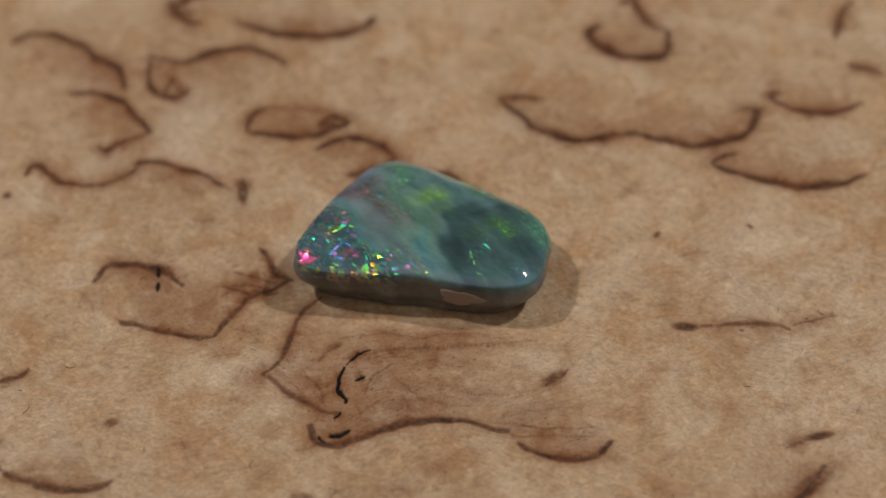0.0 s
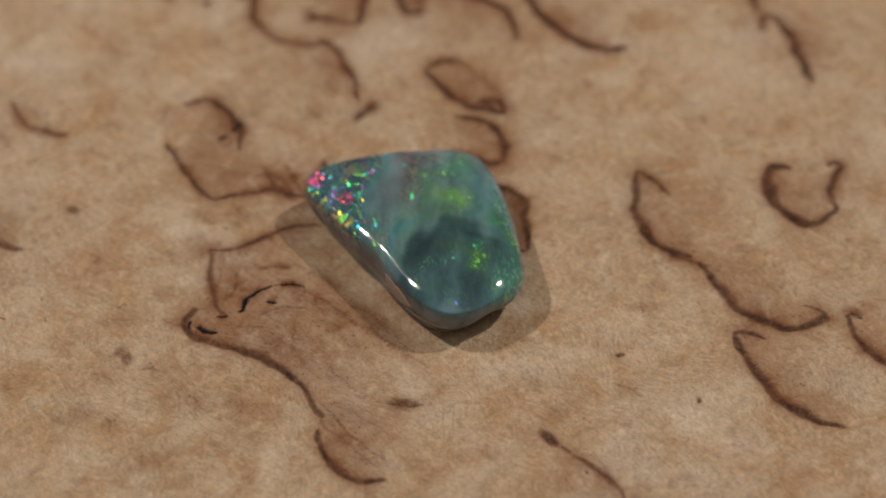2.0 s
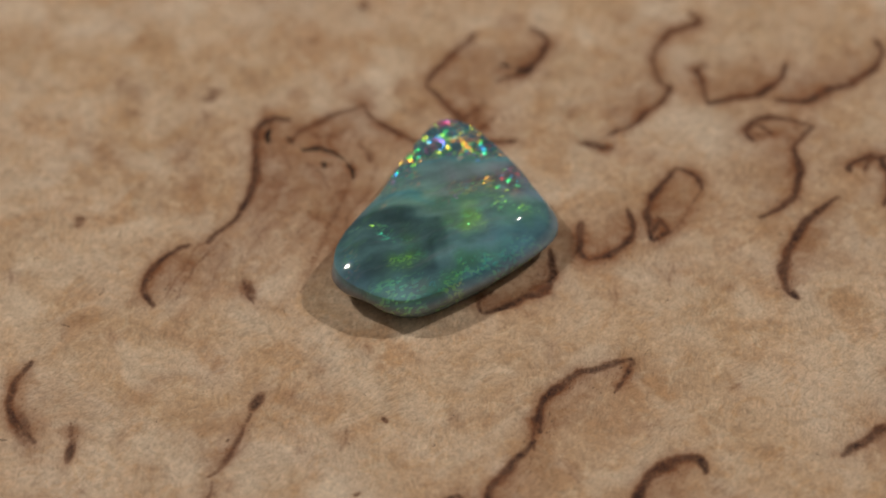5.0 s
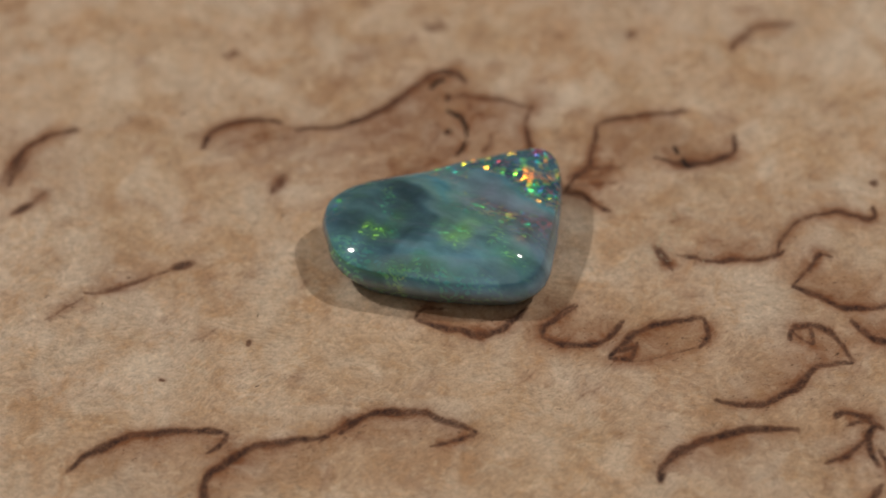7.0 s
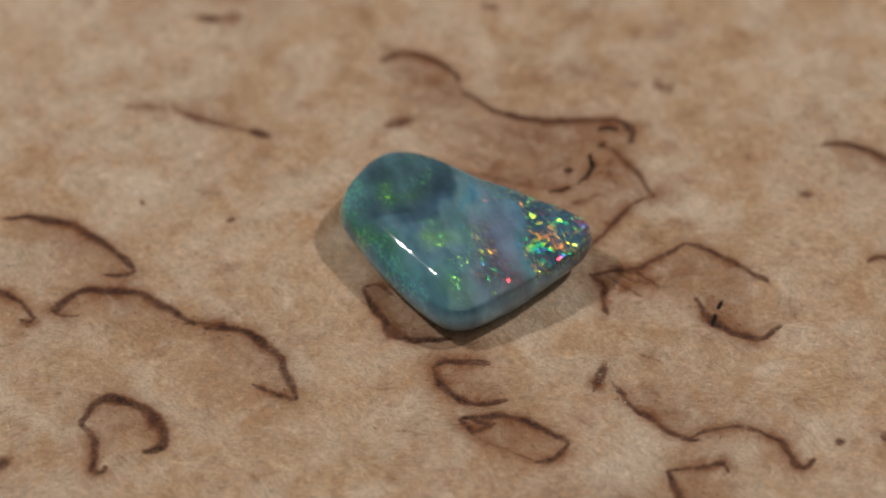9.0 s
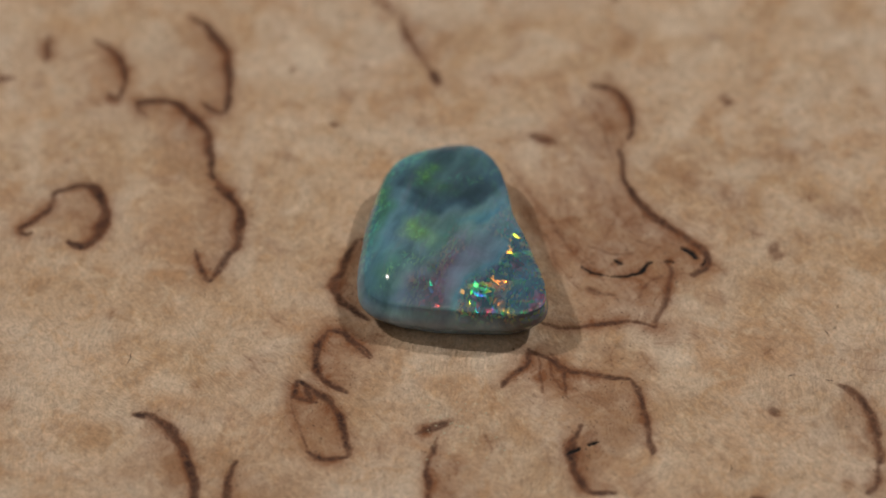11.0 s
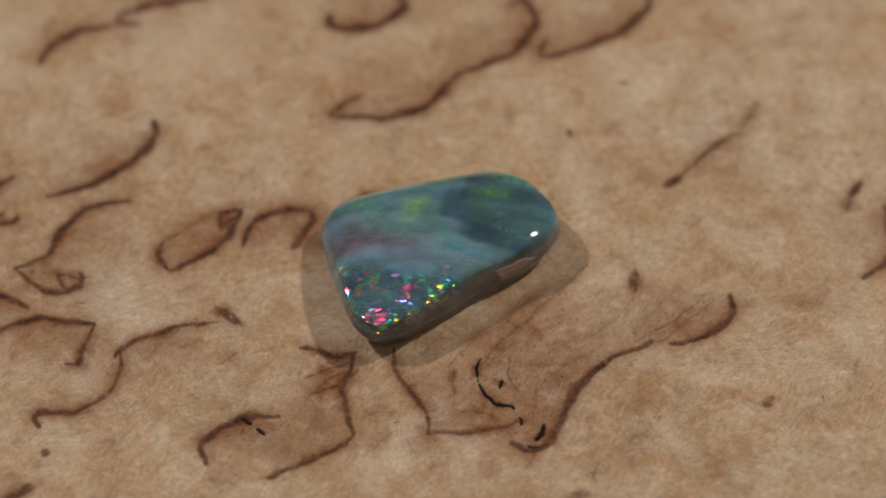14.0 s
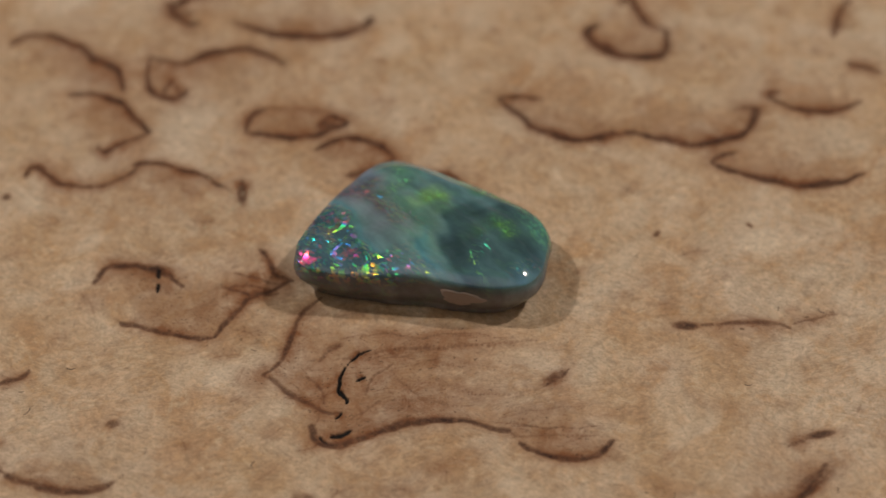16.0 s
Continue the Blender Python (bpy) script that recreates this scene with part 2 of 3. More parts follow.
def streak(width, dark, side, *points, pit=0.0, reach=2.4):
    """A streak of the figure through points in millimetres; side +1 or -1 stains the wood on its left or right."""
    c = rounded(smooth_curve([points[i:i + 2] for i in range(0, len(points), 2)]))
    m = 4.5
    i0, i1 = np.searchsorted(axis, (c[:, 1].min() - m, c[:, 1].max() + m))
    j0, j1 = np.searchsorted(axis, (c[:, 0].min() - m, c[:, 0].max() + m))
    if i1 <= i0 or j1 <= j0:
        return
    x, y = WX[i0:i1, j0:j1], WY[i0:i1, j0:j1]
    best, along, sign = np.full(x.shape, 1e9), np.zeros(x.shape), np.zeros(x.shape)
    t = np.gradient(c, axis=0)
    for k in range(len(c)):
        dx, dy = x - c[k, 0], y - c[k, 1]
        d = dx * dx + dy * dy
        near = d < best
        best[near], along[near] = d[near], k / (len(c) - 1)
        sign[near] = np.sign(t[k, 0] * dy - t[k, 1] * dx)[near]
    d = np.sqrt(best)
    w = width * (1.18 + 0.18 * np.sin(19 * along + 3 * points[0])) * (0.48 + 0.52 * np.sin(np.pi * np.clip(along, 0.02, 0.98)) ** 0.6)
    core = np.clip(1.25 - d / np.where(sign * side > 0, 1.45 * w, w), 0, 1)
    vary = 0.80 + 0.20 * np.sin(7.0 * along + 2.1 * points[0]) * np.cos(17.0 * along + points[1])
    core = dark * vary * core * core * (3 - 2 * core)
    LINE[i0:i1, j0:j1] = np.maximum(LINE[i0:i1, j0:j1], core)
    fade = np.sin(np.pi * np.clip(along, 0.03, 0.97)) ** 0.7
    near_side, far_side = (reach, 0.20) if side else (0.6, 0.6)
    stained = np.where(sign * (side or 1) > 0, np.exp(-d / near_side), np.exp(-d / far_side))
    stained = np.minimum(0.95, 0.72 * stained + 0.60 * np.exp(-(d / 0.50) ** 2)) * fade * dark
    SHADE[i0:i1, j0:j1] = 1 - (1 - SHADE[i0:i1, j0:j1]) * (1 - stained)
    if pit:
        PIT[i0:i1, j0:j1] = np.maximum(PIT[i0:i1, j0:j1], pit * np.clip(1.3 - d / w, 0, 1))


def spot(x, y, rx, ry, turn, dark):
    a = radians(turn)
    u, v = (GX - x) * math.cos(a) + (GY - y) * math.sin(a), -(GX - x) * math.sin(a) + (GY - y) * math.cos(a)
    r = np.sqrt((u / rx) ** 2 + (v / ry) ** 2)
    core = np.clip(1.4 - r, 0, 1)
    LINE[:] = np.maximum(LINE, 0.9 * dark * core * core * (3 - 2 * core))
    SHADE[:] = np.maximum(SHADE, 0.5 * dark * np.exp(-np.maximum(r - 0.8, 0) * 1.1))


def stain(x, y, rx, ry, turn, amount):
    a = radians(turn)
    u, v = (GX - x) * math.cos(a) + (GY - y) * math.sin(a), -(GX - x) * math.sin(a) + (GY - y) * math.cos(a)
    SHADE[:] = np.maximum(SHADE, amount * np.exp(-((u / rx) ** 2 + (v / ry) ** 2)))


def burl_figure():
    streak(.22, .95, -1, -20.9, -1.6, -20.1, -0.2, -18.6, -0.1, -16.7, -0.7, -15.3, -2.1)
    streak(.18, .9, 1, -19.2, -4.7, -17.5, -5.4, -15.1, -6.0, -13.6, -6.3)
    streak(.18, .85, 1, -13.6, -6.3, -12.8, -5.0, -11.5, -3.2, -10.2, -2.5, -9.0, -1.7)
    streak(.22, .95, 0, -10.9, 1.1, -10.3, 0.0, -9.9, -1.2, -8.8, -1.7)
    streak(.14, .85, 1, -7.0, -3.0, -8.5, -4.4, -9.0, -6.4, -9.6, -8.2, -10.7, -9.2)
    streak(.18, .7, 1, -10.7, -9.2, -9.3, -10.3, -7.9, -11.5, -6.5, -12.3)
    streak(.24, .95, 1, -7.8, -13.0, -7.4, -14.4, -6.4, -14.7, -4.7, -14.1, -2.8, -13.3, -0.8, -12.9, 1.4, -13.1, 3.7, -13.9, reach=2.2)
    streak(.2, .95, 1, 4.2, -14.5, 5.6, -15.7, 7.5, -16.1, 9.0, -15.6, 9.6, -14.6)
    streak(.07, 1, 0, -4.3, -7.3, -4.6, -7.4, -4.8, -7.6, -5.0, -7.7, -5.1, -7.9, -5.4, -8.2, -5.6, -8.5, pit=.6)
    streak(.09, 1, 0, -5.7, -8.6, -5.9, -9.0, -6.1, -9.6, -6.1, -9.8, -6.2, -10.2, -6.1, -10.4, -5.9, -10.8, -5.7, -11.1, -5.7, -11.5, pit=.65)
    streak(.08, 1, 0, -5.9, -12.1, -6.0, -12.4, -6.3, -12.6, pit=.5)
    streak(.07, 1, 0, -7.3, -13.8, -7.1, -14.2, -6.8, -14.4, pit=.4)
    streak(.10, 1, 0, -5.2, -9.7, -4.5, -9.5, pit=.5)
    streak(.16, .9, 0, -6.7, -13.9, -6.0, -13.8, -5.3, -13.4, pit=.4)
    streak(.16, .6, 0, -7.4, -8.2, -6.7, -7.3, -6.1, -7.0)
    streak(.14, .5, 0, -8.0, -9.3, -7.0, -10.4, -6.9, -11.5)
    streak(.12, .5, 0, -4.7, -10.9, -4.1, -9.6, -2.8, -8.3)
    streak(.10, .4, 0, -5.4, -12.8, -4.1, -11.6, -3.1, -10.9)
    stain(-6.0, -10.4, 2.88, 2.30, 47, .38)
    stain(-4.7, -12.0, 2.62, 1.31, 3, .30)
    spot(6.5, -9.8, 0.90, 0.36, 39, .6)
    streak(.14, .8, 0, 5.8, -10.5, 6.6, -10.1, 7.2, -9.1)
    spot(14.4, -6.0, 0.77, 0.35, -6, .95)
    streak(.16, .7, -1, 15.1, -6.0, 17.3, -5.9, 19.3, -6.0, 20.6, -6.5)
    spot(21.5, -14.6, 0.90, 0.29, 12, .9)
    streak(.14, .6, 0, 19.6, -15.5, 20.2, -15.1, 20.8, -14.8)
    spot(20.8, -18.0, 1.47, 0.59, 38, .55)
    streak(.24, .8, 1, -25.3, -16.1, -24.0, -16.9, -21.7, -17.5, -19.8, -17.5, -18.9, -16.9)
    streak(.2, .8, 0, -26.5, -9.3, -24.9, -9.1, -24.3, -8.4)
    spot(-19.2, -12.5, 0.42, 0.29, 16, .6)
    stain(12.9, -9.3, 1.26, 0.76, -27, .25)
    stain(15.7, -12.3, 2.25, 0.67, -24, .25)
    streak(.24, 1, 1, 3.8, 13.6, 5.4, 11.5, 7.1, 10.1, 8.9, 9.5, 10.6, 9.9, 11.1, 10.2, reach=2)
    streak(.18, .9, 0, 3.8, 13.6, 5.2, 13.5, 6.7, 13.2)
    streak(.26, 1, 1, 11.6, 10.1, 13.5, 9.5, 16.0, 9.0, 18.2, 9.4, 19.7, 10.5, 20.0, 12.1, reach=2)
    spot(19.7, 10.8, 1.09, 0.24, 62, .9)
    streak(.3, 1, 1, 10.5, 20.1, 9.7, 19.5, 10.3, 18.2, 11.6, 17.2, 13.3, 16.8, 14.7, 17.5, 15.1, 19.3)
    streak(.22, .95, 0, 15.1, 19.3, 13.7, 20.1, 13.1, 21.3, 12.9, 22.2, 12.3, 22.4, 12.2, 21.8)
    streak(.24, 1, 1, 16.9, 7.4, 18.5, 6.4, 20.7, 5.5, 22.5, 5.1, 24.7, 5.4, 26.3, 6.1, reach=2)
    streak(.18, .9, 0, 16.9, 7.4, 17.3, 8.0, 18.5, 8.2)
    streak(.2, .95, 1, 20.8, 13.0, 22.4, 11.9, 24.0, 11.6, 25.5, 11.8, 26.8, 12.6)
    streak(.18, .9, 0, 20.8, 12.8, 21.1, 13.4, 21.7, 13.4)
    streak(.3, .9, 0, -5.5, 30.3, -4.0, 31.1, -1.9, 30.8, -0.0, 29.7)
    streak(.3, .9, 1, 1.0, 30.1, 2.9, 29.3, 4.5, 28.2, 6.7, 26.9)
    streak(.2, .8, 0, 1.5, 28.3, 0.6, 29.3, 0.9, 30.1)
    spot(18.0, 23.8, 0.76, 0.46, 55, .8)
    streak(.22, 1, 1, -2.5, 8.5, -3.9, 9.8, -5.4, 10.3, -6.7, 10.0, -7.6, 9.4)
    streak(.2, .95, 0, -2.5, 8.5, -3.9, 7.5, -5.8, 7.2)
    streak(.2, 1, -1, -5.5, 11.6, -7.5, 10.6, -9.8, 10.5, -12.1, 11.1)
    streak(.2, .95, 0, -12.1, 11.1, -11.7, 12.4, -10.6, 13.2)
    streak(.22, .95, 0, -5.5, 11.6, -6.7, 12.4)
    streak(.2, .8, 0, -6.5, 12.2, -7.1, 11.6, -7.6, 11.2)
    streak(.24, 1, 1, 3.4, 3.9, 2.0, 5.5, 0.5, 6.8, -1.0, 6.9, -3.0, 5.9)
    spot(-12.1, 5.7, 1.05, 0.32, -88, .9)
    streak(.18, .85, 1, -12.8, 5.8, -14.1, 7.1, -15.9, 7.9, -17.6, 8.6, -18.9, 8.4)
    streak(.24, .95, 0, -22.3, 6.7, -23.4, 6.9, -24.1, 7.8, -25.1, 8.4, -25.6, 7.4)
    spot(-26.6, 5.8, 0.30, 0.27, -101, .8)
    streak(.10, 1, 0, -17.0, -2.4, -17.0, -1.6, pit=.5)
    streak(.10, 1, 0, -16.9, -1.2, -17.1, -0.4, pit=.5)
    streak(.22, 1, 1, -18.0, 11.2, -19.1, 12.8, -20.6, 14.6, -23.4, 14.9)
    streak(.18, .9, 0, -18.0, 11.2, -19.5, 10.3, -20.8, 9.5, -21.3, 10.1)
    streak(.22, 1, 1, -9.6, 17.0, -10.8, 18.0, -12.5, 18.6, -14.5, 18.2, -16.3, 17.4, -18.4, 18.0)
    streak(.2, .9, 1, -18.5, 18.0, -18.4, 15.9, -17.9, 14.5, -16.6, 14.0, -15.7, 14.8)
    streak(.22, 1, 1, -19.8, 15.0, -20.0, 16.5, -21.0, 17.5, -22.3, 18.3)
    streak(.26, 1, -1, -4.1, 21.2, -4.6, 20.2, -6.4, 19.5, -9.1, 19.6, -11.2, 20.2, -13.0, 21.0)
    streak(.26, 1, 0, -15.7, 25.6, -16.1, 23.5, -17.1, 22.5, -16.0, 20.9, -15.2, 21.2)
    streak(.2, .9, 0, -13.0, 24.0, -14.5, 23.9, -16.1, 23.5)
    spot(-29.4, 4.5, 0.85, 0.26, -13, .8)
    streak(.28, .9, 0, 21.6, -16.7, 20.8, -18.4, 18.6, -19.8, 15.9, -19.5)
    stain(-1.5, -16.9, 1.70, 0.85, -100, .22)
    stain(1.2, -23.0, 1.77, 0.71, -111, .25)
    stain(7.1, -24.1, 0.87, 0.44, -100, .2)
    stain(-17.6, -19.5, 3.20, 0.96, -99, .2)
    spot(18.8, 2.0, 0.21, 0.11, 137, .9)
    spot(13.1, 1.4, 0.14, 0.11, 137, .9)
    spot(13.2, 1.6, 0.17, 0.14, -2, .7)
    spot(5.0, -21.7, 0.29, 0.23, -44, .5)
    spot(-8.5, -18.5, 0.46, 0.28, 103, .4)
    spot(4.6, -21.8, 0.33, 0.27, 95, .6)
    spot(13.0, 1.4, 0.14, 0.11, 106, .9)
    spot(-7.8, -18.5, 0.68, 0.34, -37, .5)
    spot(-19.1, -12.6, 0.44, 0.26, -149, .5)
    spot(5.2, -21.7, 0.17, 0.14, -92, .5)
    stain(-5.2, 8.8, 1.40, 0.49, -157, .5)
    stain(-9.0, 11.9, 2.52, 0.76, -171, .5)
    stain(-0.1, 5.8, 2.03, 0.81, 171, .42)
    stain(12.5, 18.8, 1.62, 0.81, 46, .45)
    stain(8.2, 11.0, 1.93, 0.68, -20, .35)
    stain(16.7, 10.7, 2.58, 0.65, 18, .38)
    stain(21.3, 6.8, 3.12, 0.94, -7, .36)
    stain(-20.2, 12.5, 1.80, 0.63, 139, .4)
    stain(-17.3, 16.2, 1.45, 0.65, 124, .5)
    stain(-16.2, -3.5, 3.55, 1.42, -16, .3)
    stain(-6.7, -10.8, 4.03, 1.61, -60, .42)
    stain(-1.8, -12.9, 3.10, 1.09, 19, .25)
    stain(-16.9, 4.6, 3.98, 1.99, 160, .2)
    stain(-8.1, 22.7, 2.73, 1.09, -101, .3)
    stain(-14.6, 16.8, 3.72, 0.74, 8, .3)
    stain(-20.9, 12.2, 2.04, 0.82, -53, .35)
    stain(7.1, 11.3, 2.58, 0.78, 131, .3)
    spot(-6.4, -7.1, 0.64, 0.29, 32, .5)
    streak(.08, .40, 0, -3.1, -8.8, -2.1, -10.5, -0.2, -11.7, 1.8, -11.6)
    streak(.08, .35, 0, -3.4, -10.1, -2.8, -11.4, -0.8, -12.3)
    streak(.08, .40, 0, -4.8, -8.3, -3.1, -7.7, -1.4, -8.4)
    streak(.12, .50, 0, -9.3, -10.8, -8.0, -11.3, -6.9, -12.3, -6.0, -12.1)
    streak(.10, .40, 0, -4.4, -6.1, -0.8, -6.5, 2.9, -6.3)
    streak(.08, .35, 0, -2.8, -6.9, 0.6, -7.2, 3.2, -6.9)
    streak(.10, .40, 0, 3.7, -13.9, 4.7, -14.2, 6.9, -14.2, 9.2, -14.4)
    streak(.10, .35, 0, 3.1, -12.8, 5.7, -12.2, 8.3, -12.1)
    streak(.12, .6, 0, -12.4, -0.9, -11.0, -1.5, -9.7, -2.0)
    streak(.12, .6, 0, -12.6, -2.1, -11.3, -2.2, -9.8, -2.5)


def burl_links():
    """Fainter strands that close the eyes of the figure and join its arcs."""
    streak(.24, .85, -1, -27.4, 19.3, -26.3, 20.3, -24.1, 20.0, -22.2, 18.6, -20.3, 17.0, -19.8, 15.7)
    streak(.22, .8, 0, -32.0, 4.6, -30.4, 4.7, -28.6, 4.5)
    streak(.28, .85, 0, 16.2, 31.9, 15.7, 30.3, 13.5, 29.1, 11.9, 29.2, 11.5, 29.9)
    streak(.24, .85, 0, -16.4, 24.3, -16.3, 26.4, -16.2, 28.9)
    streak(.24, .80, 0, -15.4, 26.6, -13.5, 27.8, -11.1, 28.0)
    streak(.14, .5, 0, 20.6, -6.2, 22.0, -5.7, 23.5, -5.5)
    streak(.18, .7, 0, -29.2, -8.8, -27.6, -9.6, -25.9, -9.6)
    streak(.20, .8, 0, -26.7, -14.3, -26.3, -15.3, -25.3, -16.1)
    streak(.22, .8, 0, 25.6, 18.3, 26.0, 20.4, 27.1, 22.0)
    streak(.22, .8, 0, 26.1, 16.0, 27.1, 15.6, 28.4, 15.0)
    streak(.22, .8, 0, -17.3, 23.3, -16.6, 22.1, -15.5, 22.0)
    streak(.14, .8, 0, 12.4, 10.3, 11.0, 9.8, 9.9, 9.4)
    streak(.14, .7, 0, 20.1, 11.4, 20.2, 12.0, 19.5, 12.1, 18.4, 11.8)
    spot(-6.7, 11.4, 0.80, 0.26, -10, .75)
    streak(.10, .55, 0, -5.6, 11.9, -7.7, 12.7, -10.3, 13.1, -11.5, 13.0)
    streak(.14, .75, 0, -12.1, 7.1, -12.1, 5.8)
    streak(.14, .8, 0, 3.4, 3.8, 2.5, 3.5, 1.4, 3.9)
    streak(.16, .85, 0, -5.5, 10.3, -4.2, 9.9, -2.5, 8.4, -4.3, 7.2, -5.7, 7.0)
    streak(.16, .8, 0, -17.5, 14.5, -16.8, 15.8, -16.3, 14.1)


def burl_stains():
    """Brown wood in the corners of the figure and tan wood inside its largest field."""
    stain(-10.6, -9.2, 1.5, 0.8, 60, .70)
    stain(-13.8, -6.1, 1.0, 0.6, 20, .65)
    stain(-9.6, -1.9, 1.2, 0.8, 110, .75)
    stain(-11.8, -3.1, 1.5, 0.5, 40, .50)
    stain(-6.5, -13.8, 1.7, 0.75, 8, .80)
    stain(-6.5, -7.2, 1.0, 0.45, 30, .70)
    stain(-25.2, 8.3, 0.9, 0.6, 30, .60)
    stain(-20.1, -1.0, 1.0, 0.5, 70, .55)
    stain(-0.6, -9.8, 6.5, 3.2, -6, .26)
    stain(-1.0, -6.6, 5.0, 0.55, 3, .40)
    stain(3.2, -7.2, 3.6, 0.40, -6, .35)
    stain(0.5, -16.0, 1.6, 0.9, 20, .35)
    stain(-1.1, -22.8, 2.2, 1.2, 80, .38)
    stain(-3.3, -17.8, 1.1, 0.8, 40, .35)
    stain(-20.0, 10.3, 1.4, 0.9, 40, .40)
    streak(.10, .5, 0, 2.8, -13.0, 4.7, -13.5, 6.6, -13.7, 8.9, -13.6)
    streak(.10, .5, 0, -6.1, -6.5, -4.1, -6.1, -1.4, -6.4, 1.6, -6.2, 3.9, -6.7)
    streak(.08, .40, 0, -4.1, -10.5, -0.8, -10.1, 2.5, -11.1, 5.8, -10.7)
    streak(.08, .35, 0, -2.8, -8.8, 0.5, -8.4, 3.8, -9.2)
    streak(.08, .40, 0, -4.7, -11.7, -2.1, -11.2, 0.5, -11.7)
    streak(.16, .45, 0, -6.7, -8.2, -2.8, -7.4, 1.2, -7.3, 5.9, -6.8)
    stain(13.0, -8.9, 0.9, 0.7, 20, .30)
    streak(.16, .75, 0, -18.0, 8.8, -18.9, 7.8, -20.7, 6.5, -22.2, 6.6, -23.4, 6.9)
    streak(.14, .7, 0, -13.2, -2.0, -12.1, -2.6, -11.2, -2.9, -9.6, -2.7)


def wisps():
    """Faint short strands of grain that run round the figure."""
    rng = random.Random(21)
    for k in range(430):
        x, y = rng.uniform(-34, 34), rng.uniform(-34, 34)
        busy = math.exp(-((x + 10) / 14) ** 2 - ((y + 6) / 14) ** 2)
        if k > 170 and rng.random() > busy:
            continue
        a = 0.35 + 1.1 * math.sin(0.16 * x + 1.0) * math.cos(0.19 * y) + rng.gauss(0, 0.35)
        bend, size = rng.uniform(-0.7, 0.7) * (1 + 1.5 * busy), rng.uniform(0.7, 2.2)
        path = []
        for _ in range(4):
            path += [x, y]
            x, y, a = x + size / 3 * math.cos(a), y + size / 3 * math.sin(a), a + bend / 3
        streak(rng.uniform(0.05, 0.12), rng.uniform(0.10, 0.30) * (1 + 0.6 * busy), 0, *path)


def burl_board():
    burl_figure()
    burl_links()
    burl_stains()
    wisps()
    # the wood is tanned wherever the figure is dense
    pad = np.fft.rfft2(np.minimum(LINE, 0.8))
    fy, fx = np.fft.fftfreq(N, STEP)[:, None], np.fft.rfftfreq(N, STEP)[None, :]
    tan = np.fft.irfft2(pad * np.exp(-2 * (math.pi * 2.0) ** 2 * (fx ** 2 + fy ** 2)), s=(N, N))
    SHADE[:] = 1 - (1 - SHADE) * (1 - np.clip(2.4 * (tan - 0.02), 0, 0.28))
    rough = np.random.default_rng(5).normal(0, 0.004, (N, N))
    z = -0.05 * LINE - 0.35 * PIT + rough
    for k in range(40):
        rng = np.random.default_rng(100 + k)
        fx, fy, ph = rng.normal(0, 0.5), rng.normal(0, 0.5), rng.uniform(0, 6.28)
        z += 0.006 * np.sin(fx * GX + fy * GY + ph)
    verts = np.stack([GX, GY, z], -1).reshape(-1, 3) * MM
    ii, jj = np.meshgrid(np.arange(N - 1), np.arange(N - 1), indexing="ij")
    a = (ii * N + jj).ravel()
    quads = np.stack([a, a + 1, a + 1 + N, a + N], 1)
    rim = np.concatenate([np.arange(N), np.arange(1, N) * N + N - 1, (N - 1) * N + np.arange(N - 2, -1, -1), np.arange(N - 2, 0, -1) * N])
    low = verts[rim] * (1, 1, 0) - (0, 0, THICK)
    base = len(verts)
    k = np.arange(len(rim))
    k2 = (k + 1) % len(rim)
    sides = np.stack([rim[k], base + k, base + k2, rim[k2]], 1)
    faces = [*quads.tolist(), *sides.tolist(), (base + k[::-1]).tolist()]
    ob = link_mesh("wood_board", np.concatenate([verts, low]).tolist(), faces, WOOD)
    for name, field in (("line", LINE), ("shade", SHADE), ("pit", PIT)):
        values = np.zeros(len(ob.data.vertices), np.float32)
        values[:N * N] = field.reshape(-1)
        ob.data.attributes.new(name, "FLOAT", "POINT").data.foreach_set("value", values)
    return tagged(ob, "pale tan curly birch burl board with dark brown comma-shaped figure", "wooden board")


BOARD = burl_board()


# the opal: girdle outline by turn, an undercut foot below it and a bevelled rim under a low dome above it
GIRDLE = (6.85, 6.32, 5.69, 5.18, 4.90, 4.79, 4.79, 4.86, 5.11, 5.54, 6.15, 6.81, 7.00, 6.83, 6.64, 6.66, 6.75, 7.09,
          7.66, 8.41, 8.62, 7.47, 6.23, 5.47, 4.91, 4.59, 4.48, 4.59, 4.89, 5.39, 6.11, 6.90, 7.48, 7.51, 7.31, 7.16)
RIM = (0.935, 0.90, 0.87, 0.86, 0.88, 0.92, 0.955, 0.96, 0.955, 0.955, 0.955, 0.945)
RIM_HEIGHT = (2.62, 2.56, 2.52, 2.50, 2.60, 2.83, 3.04, 3.04, 2.99, 2.94, 2.86, 2.70)
GIRDLE_HEIGHT = (1.67, 1.64, 1.57, 1.51, 1.42, 1.56, 1.74, 1.71, 1.50, 1.42, 1.53, 1.62)
FOOT = (0.75, 0.76, 0.75, 0.74, 0.77, 0.80, 0.78, 0.78, 0.84, 0.85, 0.82, 0.75)
CROWN = 3.56
STONE_X = -0.4


def spline(p0, p1, p2, p3, u):
    return 0.5 * (2 * p1 + (p2 - p0) * u + (2 * p0 - 5 * p1 + 4 * p2 - p3) * u ** 2 + (3 * p1 - p0 - 3 * p2 + p3) * u ** 3)


def round_table(values, theta):
    """A smooth closed curve through values spaced evenly round the stone."""
    v = np.array(values)
    u = (theta / (2 * math.pi) * len(v)) % len(v)
    i = np.floor(u).astype(int) % len(v)
    return spline(v[i - 1], v[i], v[(i + 1) % len(v)], v[(i + 2) % len(v)], u - np.floor(u))


